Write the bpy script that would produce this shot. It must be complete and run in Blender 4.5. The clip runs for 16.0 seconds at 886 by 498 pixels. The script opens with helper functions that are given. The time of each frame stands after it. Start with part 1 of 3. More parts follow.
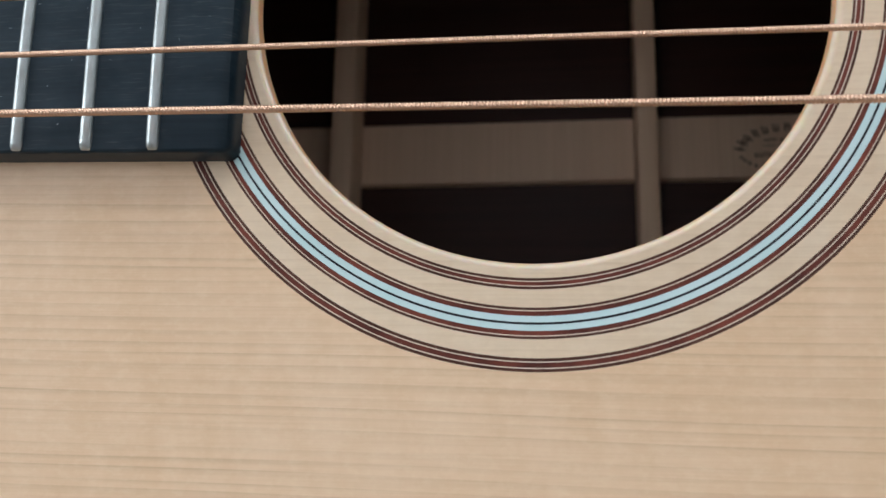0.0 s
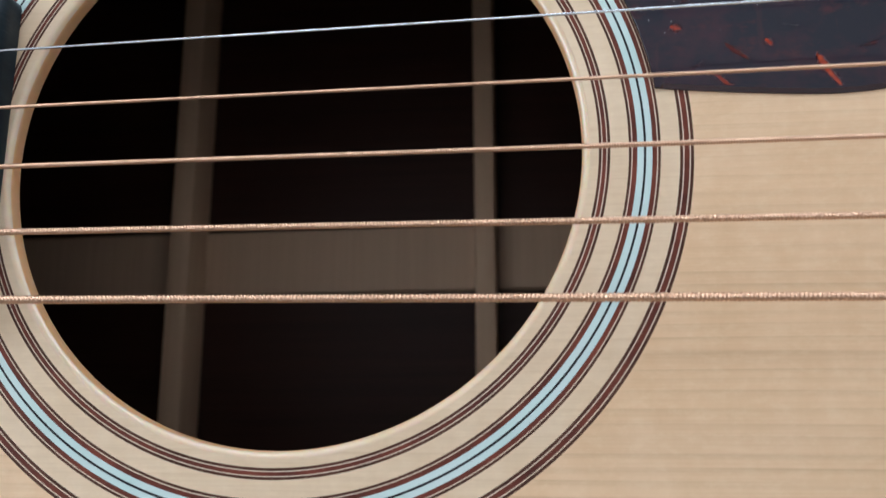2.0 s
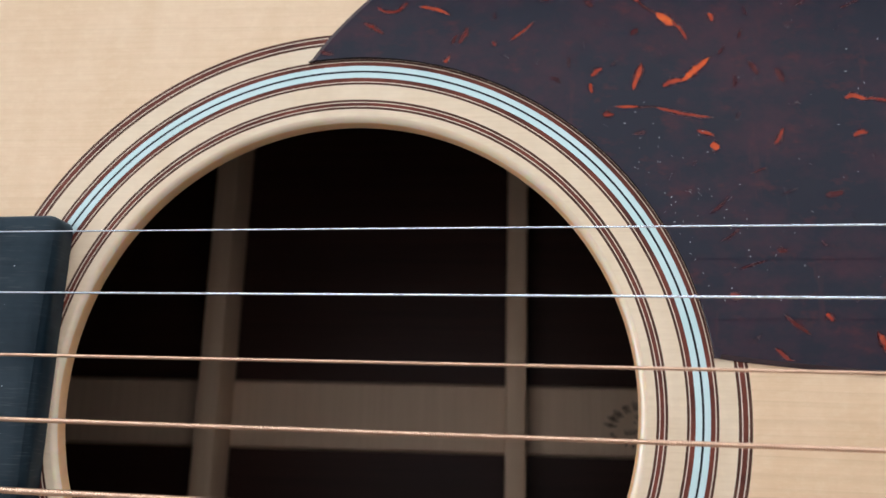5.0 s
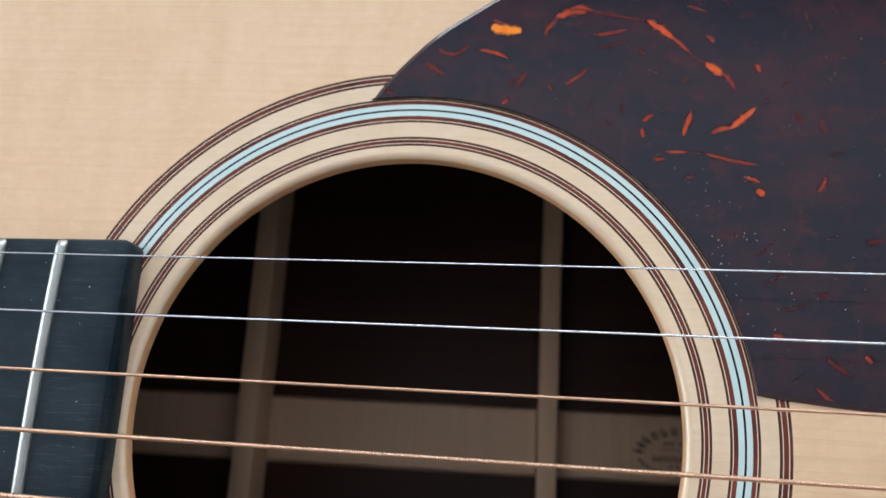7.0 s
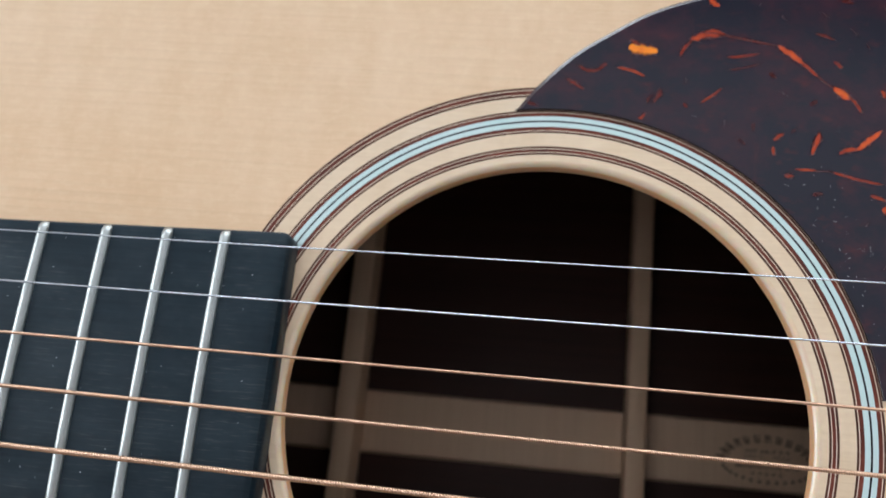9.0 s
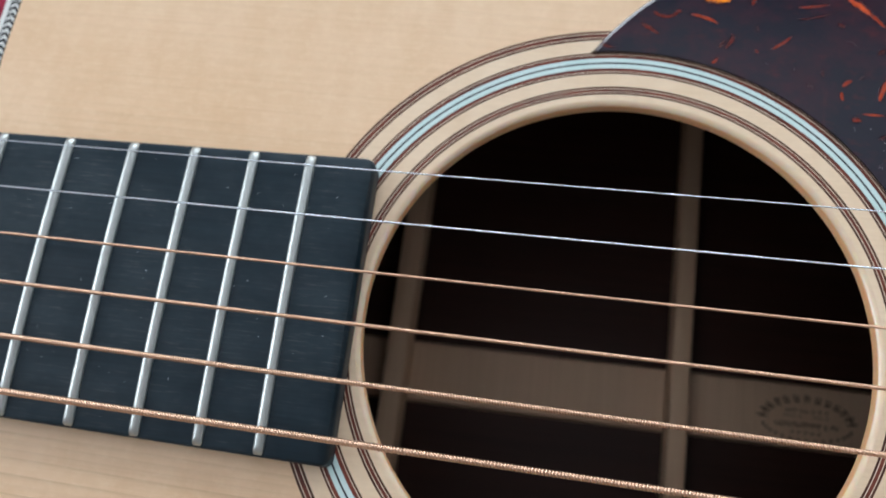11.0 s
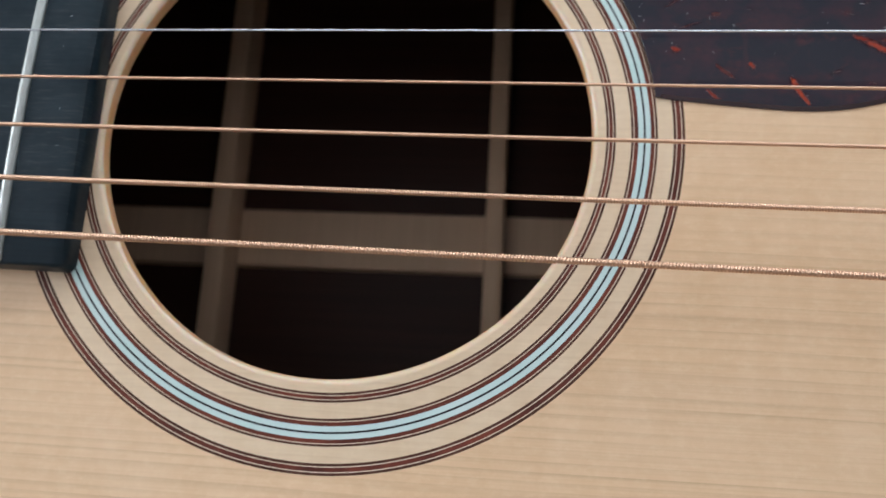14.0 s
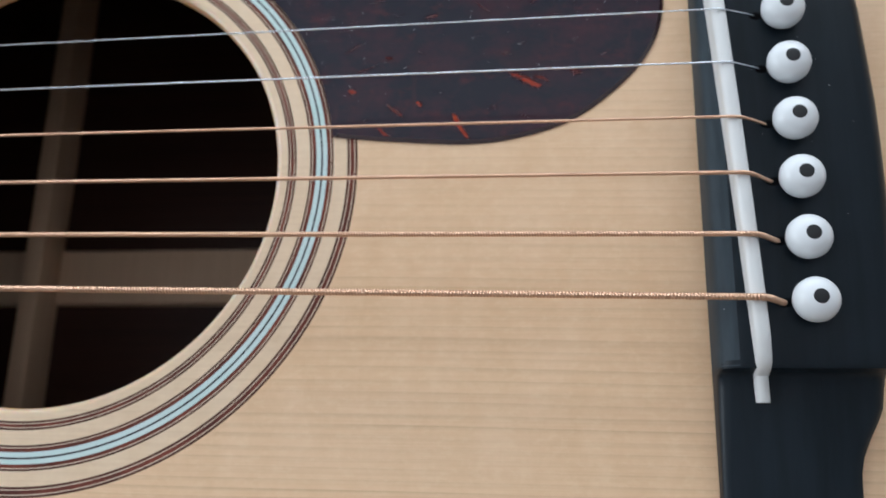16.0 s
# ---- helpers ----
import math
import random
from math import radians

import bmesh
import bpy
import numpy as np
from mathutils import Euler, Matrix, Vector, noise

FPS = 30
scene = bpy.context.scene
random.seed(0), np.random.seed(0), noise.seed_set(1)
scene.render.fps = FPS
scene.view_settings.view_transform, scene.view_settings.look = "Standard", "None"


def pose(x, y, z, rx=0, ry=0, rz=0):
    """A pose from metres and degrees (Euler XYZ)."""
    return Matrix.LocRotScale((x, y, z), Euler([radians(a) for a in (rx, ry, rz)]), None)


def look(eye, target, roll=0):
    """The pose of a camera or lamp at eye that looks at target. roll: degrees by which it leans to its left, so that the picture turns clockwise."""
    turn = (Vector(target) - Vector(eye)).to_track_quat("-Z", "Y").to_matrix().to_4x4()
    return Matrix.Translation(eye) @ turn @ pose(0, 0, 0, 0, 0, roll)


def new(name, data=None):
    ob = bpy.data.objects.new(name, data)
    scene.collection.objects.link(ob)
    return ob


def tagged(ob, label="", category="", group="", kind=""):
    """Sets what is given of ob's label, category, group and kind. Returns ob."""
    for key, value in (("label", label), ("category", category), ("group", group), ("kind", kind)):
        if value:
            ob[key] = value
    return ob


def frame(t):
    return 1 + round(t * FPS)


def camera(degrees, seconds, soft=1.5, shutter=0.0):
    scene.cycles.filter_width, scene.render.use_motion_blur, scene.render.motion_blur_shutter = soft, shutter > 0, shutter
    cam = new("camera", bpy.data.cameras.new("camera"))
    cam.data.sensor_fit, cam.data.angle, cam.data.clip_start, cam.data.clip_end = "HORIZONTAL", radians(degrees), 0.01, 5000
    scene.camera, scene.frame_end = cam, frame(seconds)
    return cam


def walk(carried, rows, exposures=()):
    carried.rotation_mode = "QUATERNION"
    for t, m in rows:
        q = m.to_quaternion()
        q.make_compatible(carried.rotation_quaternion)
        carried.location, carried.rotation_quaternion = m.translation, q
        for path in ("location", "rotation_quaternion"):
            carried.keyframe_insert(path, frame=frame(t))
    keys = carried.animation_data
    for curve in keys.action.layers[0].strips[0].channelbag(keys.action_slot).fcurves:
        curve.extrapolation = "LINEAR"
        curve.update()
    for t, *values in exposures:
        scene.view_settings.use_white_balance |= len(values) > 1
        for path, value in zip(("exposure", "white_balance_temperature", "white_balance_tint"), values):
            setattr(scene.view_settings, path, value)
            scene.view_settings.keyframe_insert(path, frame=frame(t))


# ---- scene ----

SOFT = 1.5
# PATH BEGIN
cam = camera(54.06, 16.0, soft=SOFT, shutter=0.2)
ROWS = [
    (0, pose(0.00391, -0.07712, 0.79736, 12.338, 7.630, 1.069)),
    (0.5, pose(0.01859, -0.07557, 0.79365, 12.439, 7.422, 1.124)),
    (1, pose(0.02843, -0.06710, 0.79290, 12.531, 7.071, 0.473)),
    (1.5, pose(0.03461, -0.05949, 0.79150, 12.605, 6.947, 0.020)),
    (2, pose(0.04268, -0.04869, 0.79524, 12.741, 6.776, -0.095)),
    (2.5, pose(0.04340, -0.04094, 0.79412, 12.843, 6.619, 0.182)),
    (3, pose(0.04223, -0.03142, 0.79961, 12.885, 6.355, 0.645)),
    (3.5, pose(0.04099, -0.02342, 0.79971, 13.118, 5.939, 0.790)),
    (4, pose(0.03849, -0.01790, 0.80144, 13.405, 6.341, 1.157)),
    (4.5, pose(0.03899, -0.01120, 0.80219, 13.519, 6.255, 1.292)),
    (5, pose(0.03288, -0.00888, 0.80456, 13.661, 5.969, 1.633)),
    (5.2, pose(0.03020, -0.00801, 0.80694, 13.663, 5.927, 1.534)),
    (7.3, pose(0.02298, -0.00705, 0.81521, 14.653, 5.891, 3.467)),
    (7.5, pose(0.02132, -0.00764, 0.81684, 14.758, 5.928, 3.495)),
    (8, pose(0.01237, -0.00755, 0.82092, 15.423, 5.715, 4.245)),
    (8.5, pose(0.00468, -0.00796, 0.82352, 15.227, 5.910, 5.114)),
    (8.7, pose(0.00279, -0.01009, 0.82486, 15.360, 5.891, 5.300)),
    (10.8, pose(-0.01297, -0.02869, 0.82883, 15.654, 4.845, 7.392)),
    (11, pose(-0.01369, -0.03224, 0.82948, 16.112, 5.155, 7.475)),
    (11.5, pose(-0.01554, -0.03777, 0.82731, 15.151, 5.137, 7.422)),
    (12, pose(-0.01517, -0.04882, 0.82313, 14.577, 5.050, 7.182)),
    (12.5, pose(-0.01030, -0.06118, 0.81935, 13.758, 4.753, 6.710)),
    (13, pose(0.00566, -0.06865, 0.81608, 13.378, 5.018, 6.155)),
    (13.5, pose(0.02572, -0.06834, 0.81718, 13.687, 4.984, 4.798)),
    (14, pose(0.03803, -0.06329, 0.82019, 14.072, 5.068, 3.266)),
    (14.5, pose(0.05704, -0.06097, 0.82285, 15.306, 5.442, 2.201)),
    (15, pose(0.07872, -0.06091, 0.82372, 15.072, 5.951, 1.339)),
    (15.5, pose(0.09235, -0.05718, 0.82794, 14.958, 5.868, 1.234)),
    (16, pose(0.10375, -0.06410, 0.82807, 15.685, 5.953, 1.032)),
]
# PATH END
EXPOSURES = ((0.0, -0.12, 6500, 10), (2.0, -0.05, 6500, 10), (3.0, -0.08, 6550, 10), (5.0, 0.13, 6550, 11), (8.5, 0.0, 6600, 11), (11.0, 0.0, 6500, 10), (12.1, 0.15, 6500, 10),
             (13.4, -0.1, 6650, 11), (14.0, -0.1, 6700, 11), (14.6, 0.0, 6650, 11), (16.0, -0.1, 6500, 10))
walk(cam, ROWS, EXPOSURES)
cam.data.dof.use_dof = True
cam.data.dof.focus_distance = 0.147
cam.data.dof.aperture_fstop = 18.0

TOP = 0.66          # height of the guitar's top over the floor
MM = 0.001

# ---- world and light ----
world = bpy.data.worlds.new("sky")
scene.world = world
world.use_nodes = True
wn = world.node_tree.nodes
sky = wn.new("ShaderNodeTexSky")
sky.sky_type, sky.sun_disc = "NISHITA", False
sky.sun_elevation, sky.sun_rotation = radians(40), radians(200)
wn["Background"].inputs["Strength"].default_value = 0.1
world.node_tree.links.new(sky.outputs[0], wn["Background"].inputs["Color"])


def window_light(name, place, target, wide, high, watts, colour):
    lamp = bpy.data.lights.new(name, "AREA")
    lamp.shape, lamp.size, lamp.size_y = "RECTANGLE", wide, high
    lamp.energy, lamp.color = watts, colour
    ob = new(name, lamp)
    ob.matrix_world = look(place, target)
    return tagged(ob, "daylight that falls in through the window", "daylight", kind="structure")


ROOM = (-1.75, 2.2, -2.0, 1.35, 2.35)     # x from, x to, y from, y to, height
WINDOW = (-0.7, 1.5, 1.0, 1.75)         # in the wall at y to: x from, x to, z from, z to
SIDE_WINDOW = (-0.3, 0.8, 1.05, 1.9)     # in the wall at x from: y from, y to, z from, z to
window_light("window_light", (0.4, 1.4, 1.375), (0.4, 0.0, 1.375), 2.2, 0.75, 28, (0.83, 0.92, 1.0))
window_light("side_window_light", (-1.8, 0.25, 1.475), (0.0, 0.25, 1.475), 1.1, 0.85, 24, (0.83, 0.92, 1.0))


# ---- materials ----
class Nodes:
    def __init__(self, name):
        self.mat = bpy.data.materials.new(name)
        self.mat.use_nodes = True
        self.tree = self.mat.node_tree
        self.bsdf = self.tree.nodes["Principled BSDF"]
        self.coord = self.add("ShaderNodeTexCoord").outputs["Object"]

    def add(self, kind, **inputs):
        node = self.tree.nodes.new(kind)
        for key, value in inputs.items():
            self.plug(value, node.inputs[key.replace("_", " ")])
        return node

    def plug(self, value, socket):
        if isinstance(value, bpy.types.NodeSocket):
            self.tree.links.new(value, socket)
        else:
            socket.default_value = value

    def stretch(self, scale, shift=(0, 0, 0)):
        node = self.add("ShaderNodeMapping", Vector=self.coord)
        node.inputs["Scale"].default_value = scale
        node.inputs["Location"].default_value = shift
        return node.outputs[0]

    def noise(self, vector, scale=1.0, detail=3.0, rough=0.55):
        return self.add("ShaderNodeTexNoise", Vector=vector, Scale=scale, Detail=detail, Roughness=rough).outputs["Fac"]

    def ramp(self, fac, *stops):
        node = self.add("ShaderNodeValToRGB", Fac=fac)
        els = node.color_ramp.elements
        while len(els) < len(stops):
            els.new(0.5)
        for el, (at, c) in zip(els, stops):
            el.position = at
            el.color = (c, c, c, 1) if isinstance(c, (int, float)) else (*c, 1)
        return node.outputs["Color"]

    def mix(self, fac, a, b, how="MIX"):
        node = self.add("ShaderNodeMix")
        node.data_type, node.blend_type = "RGBA", how
        for value, socket in ((fac, node.inputs[0]), (a, node.inputs[6]), (b, node.inputs[7])):
            self.plug((*value, 1) if isinstance(value, tuple) and len(value) == 3 else value, socket)
        return node.outputs[2]

    def math(self, how, a, b=0.0):
        node = self.add("ShaderNodeMath")
        node.operation = how
        self.plug(a, node.inputs[0])
        self.plug(b, node.inputs[1])
        return node.outputs[0]

    def bump(self, height, strength, distance):
        node = self.add("ShaderNodeBump", Height=height, Strength=strength, Distance=distance)
        self.plug(node.outputs[0], self.bsdf.inputs["Normal"])

    def done(self, colour, rough, metal=0.0, spec=0.5, coat=0.0, coat_rough=0.1):
        b = self.bsdf.inputs
        self.plug((*colour, 1) if isinstance(colour, tuple) else colour, b["Base Color"])
        self.plug(rough, b["Roughness"])
        b["Metallic"].default_value, b["Specular IOR Level"].default_value = metal, spec
        b["Coat Weight"].default_value, b["Coat Roughness"].default_value = coat, coat_rough
        return self.mat


def spruce_material(name, light, dark, strength):
    n = Nodes(name)
    warp = n.noise(n.stretch((5, 9, 5)), 1.0, 1.0)
    y = n.add("ShaderNodeSeparateXYZ", Vector=n.coord)
    yy = n.math("ADD", y.outputs["Y"], n.math("MULTIPLY", n.math("SUBTRACT", warp, 0.5), 0.004))
    yy = n.math("ADD", yy, n.math("MULTIPLY", y.outputs["X"], 0.015))
    line = n.add("ShaderNodeCombineXYZ", X=n.math("MULTIPLY", y.outputs["X"], 2.0), Y=n.math("MULTIPLY", yy, 190.0)).outputs[0]
    sway = n.noise(line, 1.0, 2.0, 0.5)
    rings = n.math("FRACT", n.math("ADD", n.math("MULTIPLY", yy, 480.0), n.math("MULTIPLY", sway, 2.3)))
    each = n.noise(n.add("ShaderNodeCombineXYZ", X=n.math("MULTIPLY", y.outputs["X"], 9.0), Y=n.math("MULTIPLY", yy, 620.0)).outputs[0], 1.0, 2.0)
    late = n.math("MULTIPLY", n.ramp(rings, (0.42, 0.0), (0.84, 0.55), (0.94, 1.0), (1.0, 0.05)), n.ramp(each, (0.34, 0.12), (0.66, 1.0)))
    fine = n.noise(n.stretch((30, 2600, 100)), 1.0, 2.0)
    pores = n.noise(n.stretch((170, 3800, 100), (3, 0, 0)), 1.0, 3.0, 0.6)
    silk = n.noise(n.stretch((330, 620, 50)), 1.0, 4.0, 0.7)
    flame = n.noise(n.stretch((150, 60, 20), (1, 6, 0)), 1.0, 4.0, 0.62)
    cloud = n.noise(n.stretch((9, 16, 9)), 1.0, 3.0)
    patch = n.ramp(n.noise(n.stretch((14, 30, 10), (5, 2, 0)), 1.0, 2.0), (0.3, 0.35), (0.65, 1.0))
    half = n.add("ShaderNodeMapRange", Value=y.outputs["Y"], From_Min=0.05, From_Max=-0.06, To_Min=0.22, To_Max=1.0)
    patch = n.math("MULTIPLY", patch, half.outputs[0])
    base = n.mix(n.ramp(cloud, (0.3, 0.0), (0.7, 1.0)), light, dark)
    # cool skylight on the treble side, tinted into the wood colour
    treble_skylight = n.add("ShaderNodeMapRange", Value=y.outputs["Y"], From_Min=0.02, From_Max=0.07, To_Min=0.0, To_Max=1.0)
    base = n.mix(treble_skylight.outputs[0], base, (0.985, 1.008, 1.04), "MULTIPLY")
    base = n.mix(n.math("MULTIPLY", n.ramp(flame, (0.36, 0.0), (0.66, 1.0)), 0.62), base, (0.91, 0.865, 0.80), "MULTIPLY")
    base = n.mix(n.math("MULTIPLY", n.math("MULTIPLY", late, patch), strength), base, (0.47, 0.27, 0.13))
    base = n.mix(n.math("MULTIPLY", n.ramp(fine, (0.45, 0.0), (0.75, 1.0)), 0.16), base, (0.58, 0.35, 0.18))
    base = n.mix(n.math("MULTIPLY", n.ramp(pores, (0.60, 0.0), (0.78, 1.0)), 0.10), base, (0.50, 0.30, 0.15))
    base = n.mix(n.math("MULTIPLY", n.ramp(silk, (0.47, 0.0), (0.68, 1.0)), 0.19), base, (0.98, 0.76, 0.52))
    n.bump(n.math("ADD", rings, silk), 0.08, 0.0002)
    return n.done(base, n.math("ADD", 0.34, n.math("MULTIPLY", silk, 0.14)), spec=0.5, coat=0.25, coat_rough=0.3)


def rim_material(name, light, dark, rough, spec=0.5):
    n = Nodes(name)
    grain = n.noise(n.stretch((60, 500, 300)), 1.0, 3.0)
    b = n.bsdf.inputs
    b["Subsurface Weight"].default_value, b["Subsurface Scale"].default_value = 0.5, 0.002
    b["Subsurface Radius"].default_value = (1.0, 0.5, 0.22)
    return n.done(n.mix(grain, light, dark), rough, spec=spec)


def streaked(name, a, b, scale, rough, spec=0.5, coat=0.0, bump=0.0):
    n = Nodes(name)
    grain = n.noise(n.stretch(scale), 1.0, 4.0, 0.6)
    big = n.noise(n.stretch((14, 18, 14)), 1.0, 2.0)
    fac = n.math("ADD", n.math("MULTIPLY", n.ramp(grain, (0.3, 0.0), (0.7, 1.0)), 0.7), n.math("MULTIPLY", big, 0.3))
    if bump:
        n.bump(grain, bump, 0.0002)
    return n.done(n.mix(fac, a, b), n.math("ADD", rough - 0.05, n.math("MULTIPLY", grain, 0.1)), spec=spec, coat=coat)


def ebony_material():
    n = Nodes("ebony")
    grain = n.noise(n.stretch((30, 1400, 600)), 1.0, 4.0, 0.6)
    worn = n.noise(n.stretch((55, 80, 60), (2, 7, 0)), 1.0, 4.0, 0.65)
    scratch = n.noise(n.stretch((160, 2600, 300), (1, 4, 0)), 1.0, 3.0, 0.6)
    base = n.mix(n.ramp(grain, (0.3, 0.0), (0.7, 1.0)), (0.005, 0.013, 0.020), (0.011, 0.024, 0.033))
    base = n.mix(n.ramp(worn, (0.40, 0.0), (0.68, 0.7)), base, (0.025, 0.040, 0.050))
    marks = n.math("MULTIPLY", n.ramp(scratch, (0.56, 0.0), (0.70, 1.0)), n.ramp(worn, (0.44, 0.0), (0.60, 0.75)))
    base = n.mix(marks, base, (0.07, 0.075, 0.08))
    n.bump(grain, 0.08, 0.0002)
    return n.done(base, n.math("ADD", 0.28, n.math("MULTIPLY", worn, 0.2)), spec=0.25)


def shell(n):
    """The dark ground colour of the tortoiseshell, with dim red clouds."""
    cloud = n.noise(n.stretch((50, 70, 30)), 1.0, 5.0, 0.7)
    wisps = n.noise(n.stretch((150, 260, 60), (3, 1, 0)), 1.0, 4.0, 0.7)
    base = n.mix(n.ramp(cloud, (0.44, 0.0), (0.66, 1.0)), (0.011, 0.011, 0.021), (0.040, 0.013, 0.022))
    base = n.mix(n.ramp(wisps, (0.57, 0.0), (0.77, 0.6)), base, (0.085, 0.014, 0.015))
    fold = n.add("ShaderNodeMapping", Vector=n.coord)
    fold.inputs["Scale"].default_value, fold.inputs["Rotation"].default_value = (220, 45, 60), (0, 0, radians(35))
    threads = n.noise(fold.outputs[0], 1.0, 4.0, 0.65)
    return n.mix(n.ramp(threads, (0.62, 0.0), (0.80, 0.4)), base, (0.10, 0.022, 0.020))


def tortoise_material():
    n = Nodes("tortoiseshell")
    return n.done(shell(n), 0.08, spec=0.46)


def fleck_material():
    n = Nodes("orange_fleck")
    def layer(name):
        node = n.add("ShaderNodeAttribute")
        node.attribute_name = name
        return node.outputs["Fac"]

    core, tone = layer("core"), layer("tone")
    ragged = n.noise(n.stretch((1100, 1100, 200)), 1.0, 4.0, 0.7)
    blotch = n.noise(n.stretch((420, 420, 200), (1, 2, 0)), 1.0, 3.0, 0.6)
    depth = n.math("ADD", core, n.math("MULTIPLY", n.math("SUBTRACT", ragged, 0.5), 0.8))
    bright = n.ramp(n.math("ADD", tone, n.math("MULTIPLY", n.math("SUBTRACT", blotch, 0.5), 0.7)),
                    (0.0, (0.10, 0.014, 0.014)), (0.3, (0.27, 0.032, 0.015)), (0.65, (0.62, 0.085, 0.018)), (1.0, (0.90, 0.26, 0.018)))
    n.plug(n.ramp(depth, (0.10, 0.0), (0.42, 0.65), (0.7, 1.0)), n.bsdf.inputs["Alpha"])
    return n.done(n.mix(n.ramp(depth, (0.40, 0.0), (0.82, 1.0)), (0.12, 0.015, 0.014), bright), 0.08, spec=0.46)


def wound_material():
    n = Nodes("bronze_winding")
    wear = n.noise(n.stretch((120, 300, 300)), 1.0, 3.0)
    return n.done(n.mix(wear, (0.82, 0.53, 0.375), (0.62, 0.38, 0.255)), 0.33, metal=1.0)


def plain_material(name, colour, rough, metal=0.0, vary=0.12, scale=200.0, spec=0.5, bump=0.0):
    n = Nodes(name)
    f = n.noise(n.stretch((scale, scale, scale)), 1.0, 4.0)
    dark = tuple(c * (1 - vary) for c in colour)
    if bump:
        n.bump(f, bump, 0.0003)
    return n.done(n.mix(f, dark, colour), rough, metal=metal, spec=spec)


SPRUCE = spruce_material("spruce", (0.878, 0.612, 0.397), (0.815, 0.534, 0.318), 0.66)
BAND = spruce_material("rosette_spruce", (0.85, 0.655, 0.465), (0.80, 0.60, 0.41), 0.22)
RIM = rim_material("cut_spruce_edge", (0.88, 0.50, 0.27), (0.78, 0.40, 0.19), 0.4)
LIP_WOOD = rim_material("rounded_spruce_lip", (0.89, 0.675, 0.49), (0.83, 0.575, 0.385), 0.24, 0.75)
EBONY = ebony_material()
# sanded bevel; the bluish sheen of the sky is mixed into its colour
SANDED_SHEEN = streaked("sanded_ebony_sheen", (0.018, 0.028, 0.036), (0.046, 0.064, 0.078), (500, 60, 500), 0.55, spec=0.2, bump=0.1)
BRIDGE_EBONY = streaked("bridge_ebony", (0.005, 0.009, 0.013), (0.012, 0.019, 0.026), (400, 30, 400), 0.36, spec=0.19, bump=0.04)
ROSEWOOD = streaked("rosewood", (0.022, 0.008, 0.005), (0.052, 0.018, 0.011), (12, 420, 200), 0.55, spec=0.25)
INSIDE_SPRUCE = streaked("inside_spruce", (0.76, 0.53, 0.355), (0.66, 0.44, 0.285), (900, 20, 400), 0.6)
BRACE_WOOD = streaked("brace_spruce", (0.80, 0.56, 0.37), (0.70, 0.46, 0.29), (600, 20, 600), 0.6)
RING_RED = streaked("ring_rosewood", (0.034, 0.011, 0.009), (0.25, 0.060, 0.036), (110, 110, 50), 0.42, spec=0.2)
RING_BLACK = plain_material("ring_black", (0.012, 0.011, 0.014), 0.45, spec=0.2)
RING_DARK = streaked("ring_dark_wood", (0.042, 0.018, 0.013), (0.14, 0.062, 0.044), (170, 170, 60), 0.5, spec=0.08)
RING_CREAM = plain_material("ring_cream", (0.84, 0.66, 0.50), 0.35)
RING_BLUE = streaked("ring_blue", (0.53, 0.71, 0.68), (0.67, 0.77, 0.76), (120, 120, 50), 0.30)
TORTOISE = tortoise_material()
POLISHED_EDGE = plain_material("polished_shell_edge", (0.045, 0.014, 0.018), 0.16, vary=0.5, scale=150.0, spec=1.0)
FLECK = fleck_material()
BRONZE = wound_material()
STEEL = plain_material("plain_steel", (0.78, 0.82, 0.87), 0.24, metal=1.0)
NICKEL = plain_material("fret_nickel", (0.56, 0.59, 0.57), 0.40, metal=1.0, vary=0.2, scale=900.0)
BONE = plain_material("bone", (0.78, 0.79, 0.78), 0.35, vary=0.08)
PIN_WHITE = plain_material("pin_plastic", (0.80, 0.83, 0.85), 0.28, vary=0.04)
BLACK = plain_material("black_plastic", (0.012, 0.014, 0.016), 0.3)
SLOT_SHADE = plain_material("slot_shade_black", (0.003, 0.003, 0.004), 0.9, spec=0.1)
BINDING = plain_material("white_binding", (0.78, 0.78, 0.74), 0.3)
CRIMSON = plain_material("crimson_plush", (0.36, 0.012, 0.045), 0.9, vary=0.4, scale=300.0, bump=0.6)
CEILING = plain_material("ceiling_paint", (0.84, 0.85, 0.87), 0.8, vary=0.05, scale=12.0)
DIMMED_WALL = plain_material("dimmed_wall_paint", (0.50, 0.48, 0.46), 0.8, vary=0.05, scale=12.0)
WALL = plain_material("wall_paint", (0.70, 0.71, 0.72), 0.8, vary=0.05, scale=12.0)
FLOORING = streaked("floor_boards", (0.30, 0.20, 0.12), (0.22, 0.14, 0.08), (2, 40, 10), 0.45)
BURNT = plain_material("burnt_stamp", (0.20, 0.125, 0.08), 0.7, vary=0.6, scale=500.0)
DUST = plain_material("dust", (0.75, 0.77, 0.8), 0.8)


# ---- mesh helpers, in millimetres ----
def part(name, verts, faces, material, parent=None, label="", sharp=35, scale=MM):
    mesh = bpy.data.meshes.new(name)
    mesh.from_pydata([tuple(c * scale for c in v) for v in verts], [], faces)
    bm = bmesh.new()
    bm.from_mesh(mesh)
    bmesh.ops.recalc_face_normals(bm, faces=bm.faces)
    bm.to_mesh(mesh)
    bm.free()
    mesh.materials.append(material)
    mesh.polygons.foreach_set("use_smooth", [True] * len(mesh.polygons))
    mesh.set_sharp_from_angle(angle=radians(sharp))
    ob = new(name, mesh)
    ob.parent = parent
    return tagged(ob, label)


